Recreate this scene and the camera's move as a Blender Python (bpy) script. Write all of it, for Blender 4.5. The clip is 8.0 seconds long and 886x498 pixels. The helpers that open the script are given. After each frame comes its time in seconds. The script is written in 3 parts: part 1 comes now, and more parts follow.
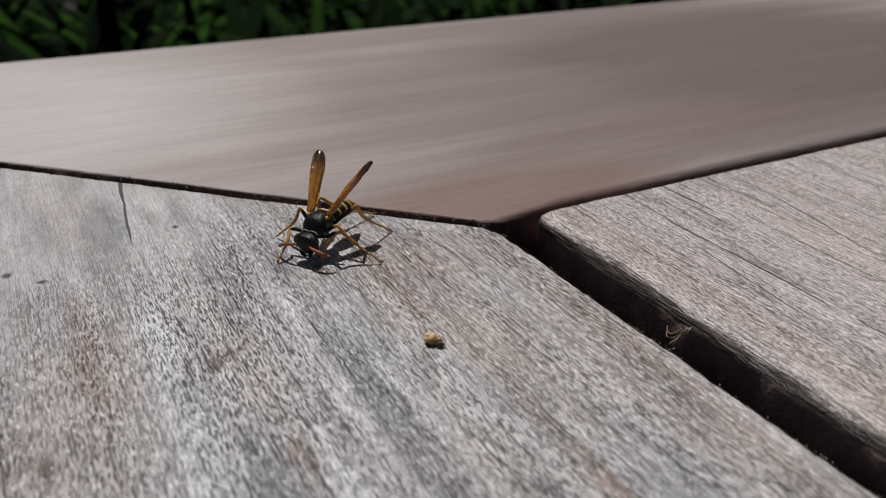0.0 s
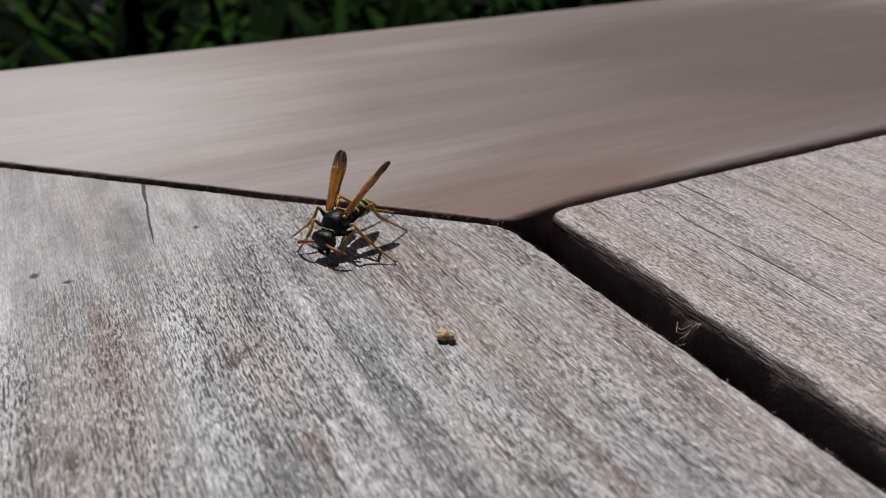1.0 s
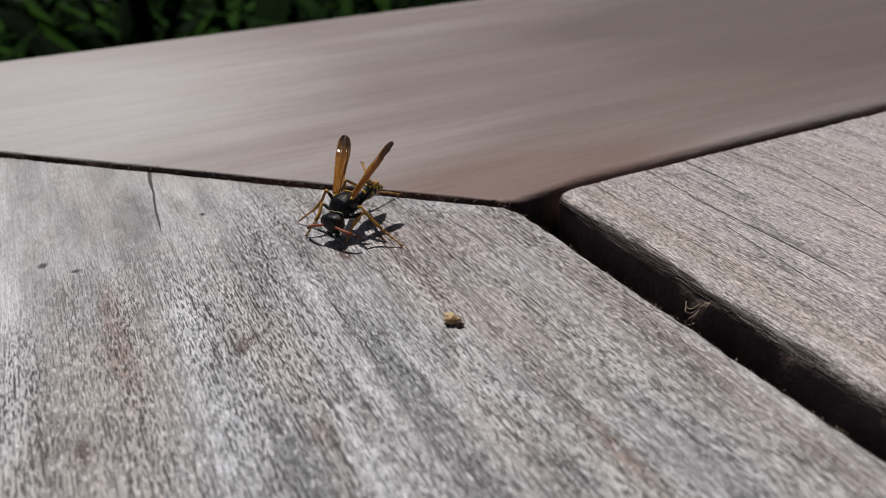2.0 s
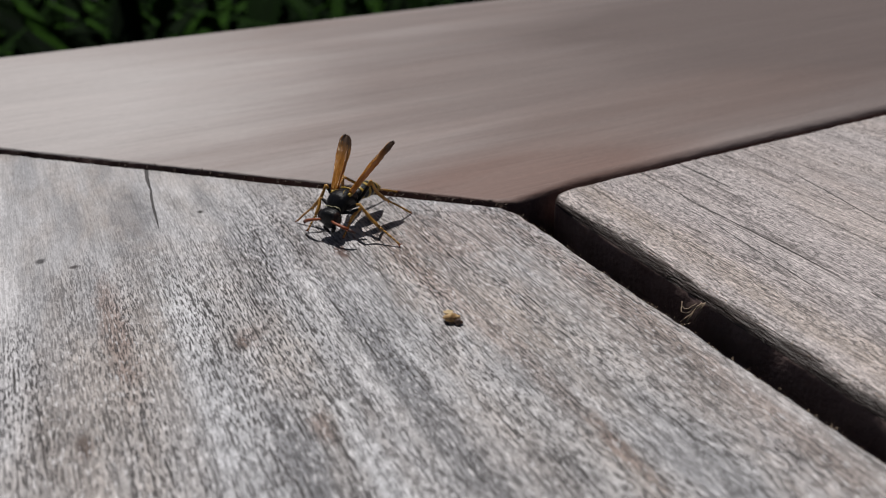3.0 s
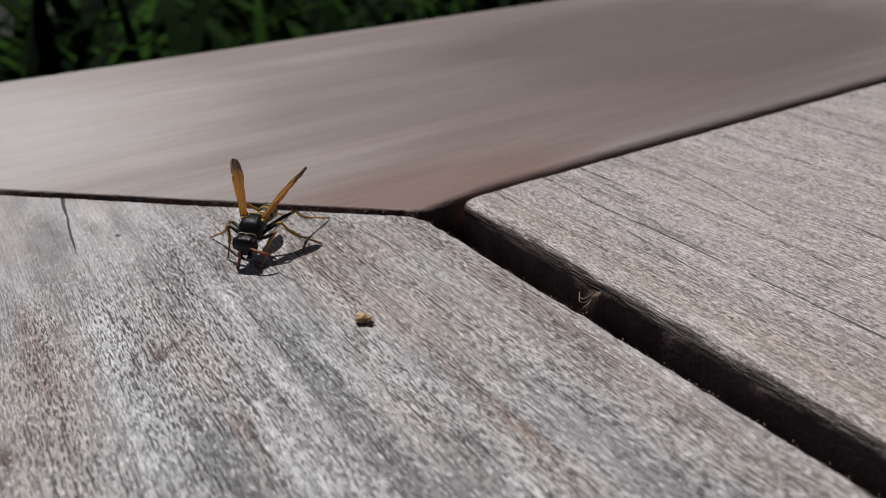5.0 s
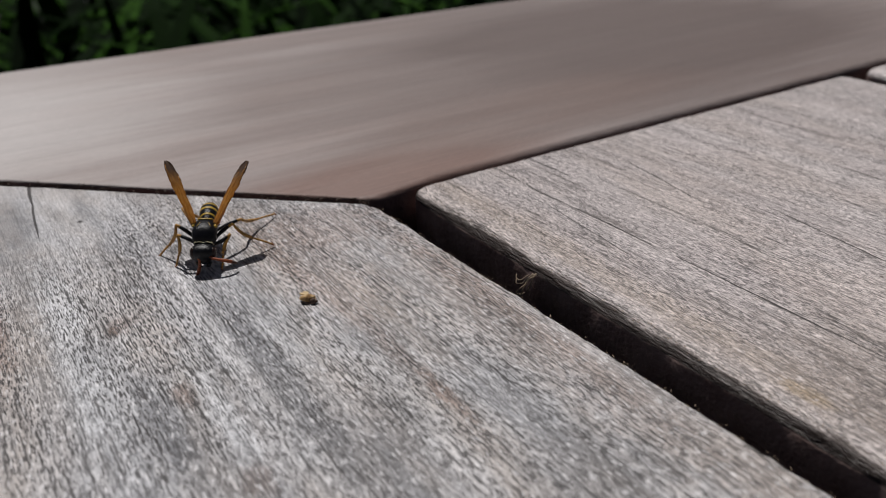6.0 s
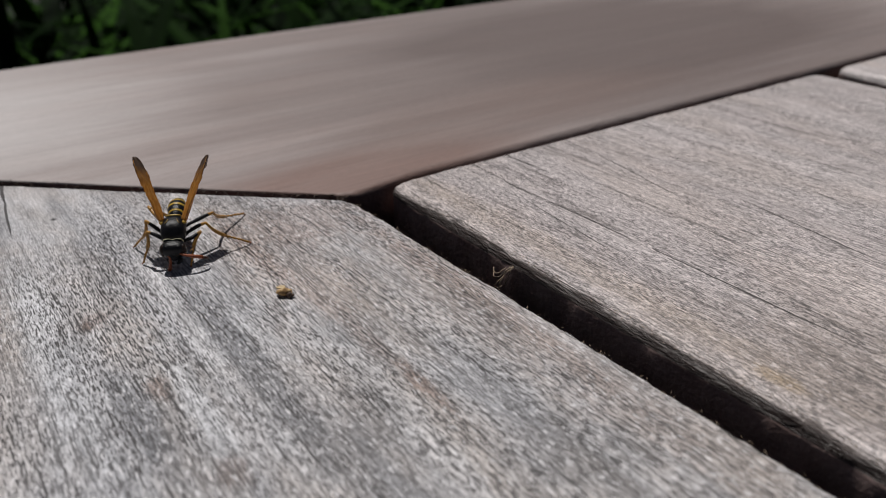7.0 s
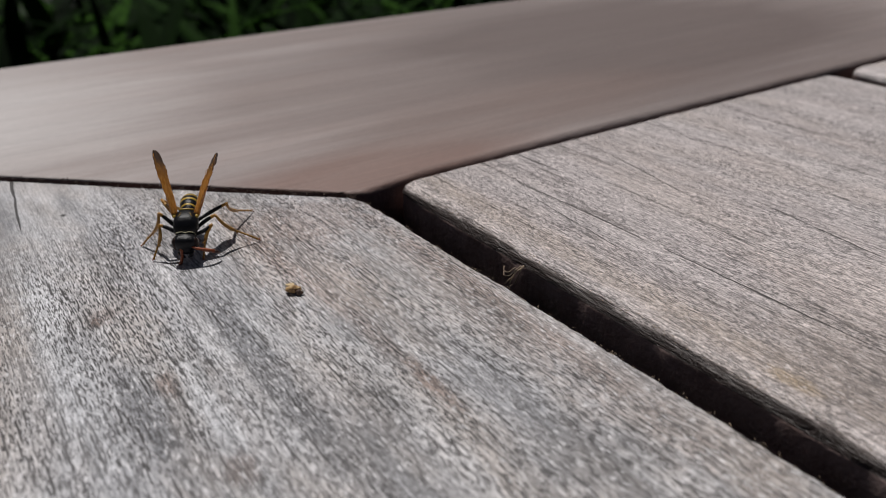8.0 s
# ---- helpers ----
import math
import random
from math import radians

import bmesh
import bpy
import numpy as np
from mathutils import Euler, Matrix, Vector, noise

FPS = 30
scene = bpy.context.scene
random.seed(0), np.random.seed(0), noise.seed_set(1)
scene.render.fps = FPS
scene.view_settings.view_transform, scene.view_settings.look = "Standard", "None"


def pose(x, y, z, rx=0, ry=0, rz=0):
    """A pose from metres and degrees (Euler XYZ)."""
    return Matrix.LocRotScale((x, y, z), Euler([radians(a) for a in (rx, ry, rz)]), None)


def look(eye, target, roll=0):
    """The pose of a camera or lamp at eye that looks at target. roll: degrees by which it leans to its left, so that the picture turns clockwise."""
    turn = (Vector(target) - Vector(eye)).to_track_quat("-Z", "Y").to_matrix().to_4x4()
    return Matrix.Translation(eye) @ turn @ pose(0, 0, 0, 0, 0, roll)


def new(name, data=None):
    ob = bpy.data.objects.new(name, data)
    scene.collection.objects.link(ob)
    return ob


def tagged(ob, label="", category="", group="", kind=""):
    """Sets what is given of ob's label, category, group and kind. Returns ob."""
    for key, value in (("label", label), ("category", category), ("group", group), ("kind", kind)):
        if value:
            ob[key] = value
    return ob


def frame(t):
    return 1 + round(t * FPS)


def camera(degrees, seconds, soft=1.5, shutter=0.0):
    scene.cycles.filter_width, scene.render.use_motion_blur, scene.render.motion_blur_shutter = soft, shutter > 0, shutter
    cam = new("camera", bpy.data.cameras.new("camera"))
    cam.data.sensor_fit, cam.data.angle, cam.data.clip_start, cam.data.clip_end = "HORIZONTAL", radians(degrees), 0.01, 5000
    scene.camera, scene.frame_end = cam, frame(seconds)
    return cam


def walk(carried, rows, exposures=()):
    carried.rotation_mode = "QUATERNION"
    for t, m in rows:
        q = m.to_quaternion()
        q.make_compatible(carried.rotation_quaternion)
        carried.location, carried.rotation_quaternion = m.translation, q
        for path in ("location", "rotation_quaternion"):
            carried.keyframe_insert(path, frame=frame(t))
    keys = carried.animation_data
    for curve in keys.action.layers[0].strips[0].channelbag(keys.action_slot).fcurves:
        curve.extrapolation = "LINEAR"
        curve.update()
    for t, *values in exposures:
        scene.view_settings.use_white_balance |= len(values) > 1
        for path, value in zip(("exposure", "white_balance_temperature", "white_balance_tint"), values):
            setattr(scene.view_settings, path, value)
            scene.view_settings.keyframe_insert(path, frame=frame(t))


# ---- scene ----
cam = camera(57.4, 8.0, soft=1.0)
cam.data.dof.use_dof = True
cam.data.dof.focus_distance = 0.1035
cam.data.dof.aperture_fstop = 32.0
MM = 0.001
# seconds; eye in millimetres from the inner corner of the table's rim; yaw, pitch, roll
EYES = [
    (0.0, -56.51, -90.18, 48.76, -28.63, -26.60, 0.88),
    (0.5, -55.53, -92.01, 50.03, -27.04, -26.62, 0.19),
    (1.0, -55.84, -92.25, 49.81, -26.63, -26.87, -0.42),
    (1.5, -55.44, -92.38, 49.50, -25.84, -27.39, -1.87),
    (1.7, -55.29, -92.09, 49.56, -25.67, -27.75, -1.91),
    (2.8, -56.28, -92.41, 49.81, -26.60, -28.17, -1.04),
    (3.0, -56.81, -92.34, 49.56, -26.74, -27.88, -0.85),
    (3.5, -57.12, -92.17, 50.08, -26.87, -27.27, -0.61),
    (4.0, -57.59, -92.29, 49.48, -26.96, -26.70, -0.32),
    (4.5, -58.42, -96.92, 50.37, -29.65, -26.80, -1.16),
    (5.0, -56.51, -99.37, 50.05, -31.66, -26.39, -1.79),
    (5.2, -56.55, -101.41, 51.56, -32.20, -26.81, -1.36),
    (6.3, -53.90, -108.39, 49.48, -32.76, -26.24, -1.58),
    (6.5, -54.92, -108.44, 48.89, -33.49, -25.99, -1.28),
    (7.0, -54.36, -108.53, 49.00, -33.94, -26.09, -1.21),
    (7.5, -54.65, -108.40, 48.49, -34.19, -25.73, -0.87),
    (8.0, -54.34, -107.97, 48.46, -33.32, -26.04, -1.08),
]
walk(cam, [(t, pose(x * MM, y * MM, z * MM, 90 + pitch, 0, yaw) @ pose(0, 0, 0, 0, 0, roll)) for t, x, y, z, yaw, pitch, roll in EYES])

# ---- light ----
SUN_AZ, SUN_EL = 9.0, 70.0    # degrees from +y towards +x, and above the table top
sun_way = Vector((math.sin(radians(SUN_AZ)) * math.cos(radians(SUN_EL)), math.cos(radians(SUN_AZ)) * math.cos(radians(SUN_EL)), math.sin(radians(SUN_EL))))
sun = new("sun", bpy.data.lights.new("sun", "SUN"))
sun.data.energy, sun.data.angle, sun.data.color = 3.3, radians(0.55), (1.0, 0.978, 0.95)
sun.matrix_world = look(sun_way * 3, (0, 0, 0))
sky_world = bpy.data.worlds.new("sky")
scene.world = sky_world
sky_world.use_nodes = True
sky_tex = sky_world.node_tree.nodes.new("ShaderNodeTexSky")
sky_tex.sky_type, sky_tex.sun_disc = "NISHITA", False
sky_tex.air_density, sky_tex.dust_density, sky_tex.ozone_density = 0.7, 3.0, 0.3
sky_tex.sun_elevation, sky_tex.sun_rotation = radians(SUN_EL), radians(SUN_AZ)
sky_world.node_tree.links.new(sky_tex.outputs[0], sky_world.node_tree.nodes["Background"].inputs[0])
sky_world.node_tree.nodes["Background"].inputs[1].default_value = 0.018
scene.view_settings.exposure = 0.0


# ---- materials ----
class Mat:
    """A node material with short ways to add nodes."""

    def __init__(self, name):
        self.m = bpy.data.materials.new(name)
        self.m.use_nodes = True
        self.t = self.m.node_tree
        self.b = self.t.nodes["Principled BSDF"]

    def node(self, kind, **values):
        n = self.t.nodes.new("ShaderNode" + kind)
        for key, value in values.items():
            if key == "operation":
                n.operation = value
            elif key == "data_type":
                n.data_type = value
            elif key == "feature":
                n.feature = value
            elif key == "blend":
                n.blend_type = value
        return n

    def set(self, socket, value):
        if isinstance(value, bpy.types.NodeSocket):
            self.t.links.new(value, socket)
        elif value is not None:
            socket.default_value = value

    def math(self, op, a, b=None, c=None, clamp=False):
        n = self.node("Math", operation=op)
        n.use_clamp = clamp
        for s, v in zip(n.inputs, (a, b, c)):
            self.set(s, v)
        return n.outputs[0]

    def vmath(self, op, a, b=None):
        n = self.node("VectorMath", operation=op)
        self.set(n.inputs[0], a)
        self.set(n.inputs[1], b)
        return n.outputs["Value"] if op in ("LENGTH", "DISTANCE", "DOT_PRODUCT") else n.outputs[0]

    def place(self):
        return self.node("TexCoord").outputs["Object"]

    def noise(self, vec, scale, detail=3.0, rough=0.55, distortion=0.0, colour=False):
        n = self.node("TexNoise")
        self.set(n.inputs["Vector"], vec)
        n.inputs["Scale"].default_value, n.inputs["Detail"].default_value = scale, detail
        n.inputs["Roughness"].default_value, n.inputs["Distortion"].default_value = rough, distortion
        return n.outputs[1 if colour else 0]

    def voronoi(self, vec, scale, feature="F1", randomness=1.0):
        n = self.node("TexVoronoi", feature=feature)
        n.voronoi_dimensions = "2D"
        self.set(n.inputs["Vector"], vec)
        n.inputs["Scale"].default_value, n.inputs["Randomness"].default_value = scale, randomness
        return n

    def ramp(self, fac, *stops):
        n = self.node("ValToRGB")
        self.set(n.inputs[0], fac)
        e = n.color_ramp.elements
        while len(e) < len(stops):
            e.new(0.5)
        for el, (at, col) in zip(e, stops):
            el.position = at
            el.color = (*col, 1) if isinstance(col, tuple) else (col, col, col, 1)
        return n.outputs[0]

    def mix(self, fac, a, b, blend="MIX"):
        n = self.node("Mix", data_type="RGBA", blend=blend)
        self.set(n.inputs[0], fac)
        self.set(n.inputs[6], (*a, 1) if isinstance(a, tuple) else a)
        self.set(n.inputs[7], (*b, 1) if isinstance(b, tuple) else b)
        return n.outputs[2]

    def bump(self, height, strength=0.5, distance=0.0002, normal=None):
        n = self.node("Bump")
        n.inputs["Strength"].default_value, n.inputs["Distance"].default_value = strength, distance
        self.set(n.inputs["Height"], height)
        if normal is not None:
            self.set(n.inputs["Normal"], normal)
        return n.outputs[0]

    def out(self, **values):
        for key, value in values.items():
            s = self.b.inputs[key.replace("_", " ")]
            self.set(s, (*value, 1) if isinstance(value, tuple) and s.type == "RGBA" and len(value) == 3 else value)
        return self.m


# across and along the grain, cells in a metre; shift; share left closed
PORES = ((3600, 440, 9.0, 0.2), (5000, 720, 57.0, 0.3), (2700, 110, 83.0, 0.7))


def wood(name, along, tones, pores=1.0, brown=0.3, gloss=0.5, cracks=(), stains_and_sheen=(), seed=0.0, contrast=1.0, run=1.0, calm=None, crisp=1.0, edge=None, hair=0.0):
    """Weathered hardwood. along: the grain's axis, x or y. tones: dark, middle, light and warm colours.
    cracks: (x0, y0, x1, y1, width) in mm; stains_and_sheen: (x, y, radius in x, radius in y, strength, colour) in mm,
    one of them a sheen put into the colour;
    calm: (x, y, inward x, inward y, from, to), a stretch with closed, quieter grain;
    edge: depths in mm below the face between which the worn arris turns black."""
    m = Mat(name)
    soft_dark, soft_light = (0.72, 1.12) if pores == 1.0 else (0.86, 1.06)
    place = m.place()
    sep = m.node("SeparateXYZ")
    m.set(sep.inputs[0], place)
    across, length = (sep.outputs[0], sep.outputs[1]) if along == "y" else (sep.outputs[1], sep.outputs[0])

    def grain(fa, fl, shift=0.0):
        n = m.node("CombineXYZ")
        m.set(n.inputs[0], m.math("MULTIPLY_ADD", across, fa, shift + seed))
        m.set(n.inputs[1], m.math("MULTIPLY", length, fl))
        m.set(n.inputs[2], m.math("MULTIPLY", sep.outputs[2], fa))
        return n.outputs[0]

    stripes = m.noise(grain(110, 5), 1.0, 4, 0.6, 0.15)
    patches = m.noise(grain(70, 22, 7.0), 1.0, 4, 0.65, 0.2)
    blotch = m.noise(grain(210, 60 if pores == 1.0 else 9, 13.0), 1.0, 4, 0.65, 0.3 if pores == 1.0 else 0.0)
    fibres = m.noise(grain(3300, 75 * run, 3.0), 1.0, 3, 0.6)
    fine = m.noise(grain(6500, 620, 5.0), 1.0, 2, 0.6)
    streaks = m.noise(grain(620, 9, 61.0), 1.0, 4, 0.62)
    speck = m.noise(grain(5200, 3600, 17.0), 1.0, 2, 0.75)
    if calm:
        off = m.vmath("DOT_PRODUCT", m.vmath("SUBTRACT", place, (calm[0] * MM, calm[1] * MM, 0)), (calm[2] * 1000, calm[3] * 1000, 0))
        off = m.math("MULTIPLY_ADD", m.noise(grain(260, 60, 77.0), 1.0, 4, 0.7), 22.0, m.math("ADD", off, -11.0))
        open_grain = m.math("DIVIDE", m.math("SUBTRACT", off, calm[4]), calm[5] - calm[4], clamp=True)
        pores = m.math("MULTIPLY", m.math("MULTIPLY_ADD", open_grain, 0.8, 0.2), pores)
        detail = m.math("MULTIPLY", m.math("MULTIPLY_ADD", open_grain, 0.45, 0.55), contrast)
    else:
        detail = contrast
    base = m.ramp(stripes, (0.33, tones[0]), (0.47, tones[1]), (0.6, tones[2]))
    warm = m.ramp(patches, (0.45, 0.0), (0.62, 1.0))
    base = m.mix(m.math("MULTIPLY", warm, brown), base, tones[3])
    for x, y, rx, ry, amount, *tint in stains_and_sheen:
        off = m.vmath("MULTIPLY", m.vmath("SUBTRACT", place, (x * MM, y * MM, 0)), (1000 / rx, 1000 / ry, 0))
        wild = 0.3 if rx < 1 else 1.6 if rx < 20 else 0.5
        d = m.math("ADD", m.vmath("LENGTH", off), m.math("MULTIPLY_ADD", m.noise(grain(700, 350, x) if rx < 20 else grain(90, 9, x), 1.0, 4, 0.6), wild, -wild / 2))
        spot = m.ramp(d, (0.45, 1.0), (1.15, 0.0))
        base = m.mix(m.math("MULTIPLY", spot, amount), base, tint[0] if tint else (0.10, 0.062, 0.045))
    base = m.mix(0.35 + 0.65 * contrast, base, m.ramp(blotch, (0.33, soft_dark), (0.5, 0.98), (0.66, soft_light)), "MULTIPLY")
    base = m.mix(1.0, base, m.ramp(streaks, (0.32, 0.84 if pores == 1.0 else 0.95), (0.5, 1.0), (0.68, 1.12 if pores == 1.0 else 1.04)), "MULTIPLY")
    base = m.mix(detail, base, m.ramp(fibres, (0.34, 1 - 0.28 * crisp), (0.49, 0.99), (0.64, 1 + 0.15 * crisp)), "MULTIPLY")
    base = m.mix(detail, base, m.ramp(fine, (0.36, 1 - 0.2 * crisp), (0.5, 1.0), (0.64, 1 + 0.19 * crisp)), "MULTIPLY")
    base = m.mix(detail, base, m.ramp(speck, (0.36, 1 - 0.2 * crisp), (0.5, 1.0), (0.63, 1 + 0.19 * crisp)), "MULTIPLY")
    # short open pores, straight with the grain
    warp = m.noise(grain(260, 30, 21.0), 1.0, 2, 0.5, 0, True)
    dashes = []
    for fa, fl, shift, few in PORES:
        spread = m.vmath("ADD", grain(fa, fl * run, shift), m.vmath("MULTIPLY", warp, (0.9, 0.9, 0.0)))
        cell = m.voronoi(spread, 1.0)
        pick = m.node("SeparateColor")
        m.set(pick.inputs[0], cell.outputs["Color"])
        size = m.math("MULTIPLY_ADD", pick.outputs[1], 0.14, 0.215)
        dash = m.math("DIVIDE", m.math("SUBTRACT", size, cell.outputs["Distance"]), 0.06, clamp=True)
        dashes.append(m.math("MULTIPLY", dash, m.math("GREATER_THAN", pick.outputs[0], few)))
    some = m.ramp(m.noise(grain(230, 25, 31.0), 1.0, 3, 0.6), (0.3, 0.35), (0.56, 1.0))
    dash = m.math("MULTIPLY", m.math("MAXIMUM", dashes[2], m.math("MAXIMUM", *dashes[:2])), some)
    base = m.mix(m.math("MULTIPLY", dash, m.math("MULTIPLY", pores, 0.92)), base, (0.035, 0.03, 0.03))
    # pale frayed fibres
    fleck = m.ramp(m.noise(grain(3600, 700, 41.0), 1.0, 2, 0.6), (0.57, 0.0), (0.66, 1.0))
    base = m.mix(m.math("MULTIPLY", fleck, m.math("MULTIPLY", pores, 0.55)), base, tuple(min(1, 1.7 * c) for c in tones[2]))
    height = m.math("ADD", m.math("MULTIPLY", fibres, 0.6), m.math("MULTIPLY", fine, 0.5))
    height = m.math("SUBTRACT", m.math("MULTIPLY", height, detail), m.math("MULTIPLY", m.math("MULTIPLY", dash, pores), 0.7))
    height = m.math("ADD", height, m.math("MULTIPLY", fleck, 0.25))
    for x0, y0, x1, y1, w in cracks:
        a, d = Vector((x0, y0, 0)) * MM, Vector((x1 - x0, y1 - y0, 0)) * MM
        wob = m.vmath("MULTIPLY", m.vmath("SUBTRACT", m.noise(grain(420, 160, x0), 1.0, 3, 0.6, 0, True), (0.5, 0.5, 0.5)), (0.0006, 0.0006, 0))
        off = m.vmath("ADD", m.vmath("SUBTRACT", place, tuple(a)), wob)
        s = m.math("DIVIDE", m.vmath("DOT_PRODUCT", off, tuple(d)), d.length_squared)
        side = m.math("ABSOLUTE", m.math("DIVIDE", m.vmath("DOT_PRODUCT", off, (-d.y, d.x, 0)), d.length))
        half = m.math("MULTIPLY", m.math("SUBTRACT", 1.0, m.math("POWER", m.math("ABSOLUTE", m.math("MULTIPLY_ADD", s, 1.6, -0.6)), 3.0), clamp=True), w * MM / 2)
        inside = m.math("MULTIPLY", m.math("GREATER_THAN", s, -0.05), m.math("LESS_THAN", s, 1.0))
        line = m.math("MULTIPLY", inside, m.math("DIVIDE", m.math("SUBTRACT", half, side, clamp=True), w * MM * 0.2, clamp=True), clamp=True)
        base = m.mix(m.math("MULTIPLY", line, 0.9), base, (0.03, 0.024, 0.022))
        height = m.math("SUBTRACT", height, m.math("MULTIPLY", line, 2.0))
    if hair:
        thread = m.math("ABSOLUTE", m.math("SUBTRACT", m.noise(grain(420, 4, 301.0), 1.0, 2, 0.5), 0.5))
        there = m.ramp(m.noise(grain(160, 26, 307.0), 1.0, 3, 0.6), (0.47, 0.0), (0.56, 1.0))
        thread = m.math("MULTIPLY", m.ramp(thread, (0.003, 1.0), (0.011, 0.0)), there)
        base = m.mix(m.math("MULTIPLY", thread, 0.85 * hair), base, (0.06, 0.048, 0.042))
        height = m.math("SUBTRACT", height, m.math("MULTIPLY", thread, 1.2))
    # blacker with depth down the arris beside the gap, broken up along the grain
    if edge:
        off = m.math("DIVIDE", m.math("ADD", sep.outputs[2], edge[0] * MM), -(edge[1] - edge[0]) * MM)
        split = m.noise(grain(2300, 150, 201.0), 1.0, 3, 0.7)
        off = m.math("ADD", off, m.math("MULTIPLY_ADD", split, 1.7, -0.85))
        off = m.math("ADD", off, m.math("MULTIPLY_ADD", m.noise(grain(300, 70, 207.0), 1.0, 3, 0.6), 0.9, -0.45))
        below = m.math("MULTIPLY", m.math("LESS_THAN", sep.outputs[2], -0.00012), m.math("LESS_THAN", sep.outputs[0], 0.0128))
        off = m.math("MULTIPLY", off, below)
        arris_black = m.ramp(off, (0.22, 0.0), (0.42, 0.6), (0.66, 1.0))
        base = m.mix(m.math("MULTIPLY", arris_black, 0.97), base, m.mix(split, (0.012, 0.008, 0.008), (0.05, 0.03, 0.024)))
        height = m.math("ADD", height, m.math("MULTIPLY", m.math("MULTIPLY", split, arris_black), 3.0))
    rough = m.ramp(fibres, (0.3, gloss + 0.12), (0.7, gloss - 0.08))
    return m.out(Base_Color=base, Roughness=rough, Normal=m.bump(height, 0.75 * contrast, 0.00022), Specular_IOR_Level=0.5)


GREY = ((0.3, 0.298, 0.315), (0.428, 0.42, 0.436), (0.558, 0.545, 0.56), (0.395, 0.338, 0.302))
BROWN = ((0.232, 0.19, 0.181), (0.276, 0.23, 0.22), (0.322, 0.276, 0.266), (0.262, 0.194, 0.174))
TAN = ((0.447, 0.396, 0.389), (0.492, 0.44, 0.435), (0.536, 0.485, 0.48), (0.489, 0.4, 0.348))
RUST, SLATE, SILVER = (0.21, 0.14, 0.112), (0.16, 0.162, 0.177), (0.55, 0.55, 0.575)
wood_side = wood("weathered grey hardwood", "y", GREY, 1.0, 0.6, 0.5, crisp=1.3, calm=(-45, 12, 0.6, -0.8, -9, 9),
                 cracks=[(-44.3, 41.5, -45.4, 30, 0.62), (-45.3, 31, -46.7, 15, 0.4)],
                 stains_and_sheen=[(-60.6, -27.2, 0.99, 2.6, 0.85), (-43.6, -17.7, 0.95, 1.6, 0.75), (-61.9, 13.1, 0.8, 1.0, 0.95, (0.04, 0.035, 0.035)), (-58.2, 9.4, 0.8, 0.6, 0.9, (0.05, 0.04, 0.04)), (-40.3, 18.4, 0.5, 0.7, 0.95, (0.04, 0.035, 0.035)), (-34.8, 1.6, 0.35, 0.5, 0.9),
                         (-31.0, -34, 2.6, 27, 0.6, SLATE), (-43.3, -39, 2.6, 15, 0.6, SLATE), (-25.0, -53, 3.5, 9, 0.45, SLATE), (-49.4, 22, 4.0, 12, 0.47, SLATE), (-12.8, -66, 6, 10, 0.39, SLATE), (-62, -4, 3.5, 30, 0.25, SLATE), (-35.5, 6, 2.2, 16, 0.31, SLATE), (-30, -54, 4, 14, 0.47, SLATE),
                         # the SILVER spot at (-46.8, -8) is a sheen painted into the board's colour
                         (-48.4, -20, 3.4, 34, 0.65, SILVER), (-38.0, -38, 2.0, 20, 0.65, SILVER), (-46.8, -8, 3.2, 13, 0.55, SILVER), (-27.5, -22, 2.0, 22, 0.45, SILVER), (-22, -50, 2.4, 20, 0.4, SILVER), (-8, -30, 4, 20, 0.3, SILVER),
                         (-18.2, -50.5, 1.1, 7, 0.6, RUST), (-55.4, -8, 1.9, 17, 0.6, RUST), (-42.6, -16.8, 2.4, 2.6, 0.5, RUST), (-40.6, -35, 1.6, 3.2, 0.6, RUST), (-38.8, -51.4, 1.8, 3, 0.5, RUST), (-18.3, -34, 1.8, 20, 0.35, RUST), (-17, -16, 9, 22, 0.4, (0.42, 0.345, 0.305)), (-2, -68, 5, 22, 0.5, (0.3, 0.245, 0.215)), (-2.6, -36, 2.2, 34, 0.4, RUST), (-20, -9, 2.0, 22, 0.45, RUST), (-36, 1, 8, 9, 0.3, SLATE), (-10, -5, 12, 11, 0.55, (0.34, 0.265, 0.235)), (-4, -40, 6, 40, 0.35, (0.36, 0.29, 0.26)), (-26.6, -3.0, 1.3, 2.6, 0.9, (0.12, 0.06, 0.045))])
# large patches of tone: pale at the left, browner at the right and corner
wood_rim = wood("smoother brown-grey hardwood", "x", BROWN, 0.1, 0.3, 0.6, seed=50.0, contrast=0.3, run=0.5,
                stains_and_sheen=[(-80, 90, 90, 80, 0.8, (0.53, 0.495, 0.49)), (8, 8, 40, 15, 0.9, (0.185, 0.112, 0.093)), (125, 62, 135, 88, 0.93, (0.118, 0.087, 0.08)), (50, 24, 62, 20, 0.6, (0.16, 0.109, 0.094)), (30, 55, 60, 30, 0.45, (0.19, 0.148, 0.137))])
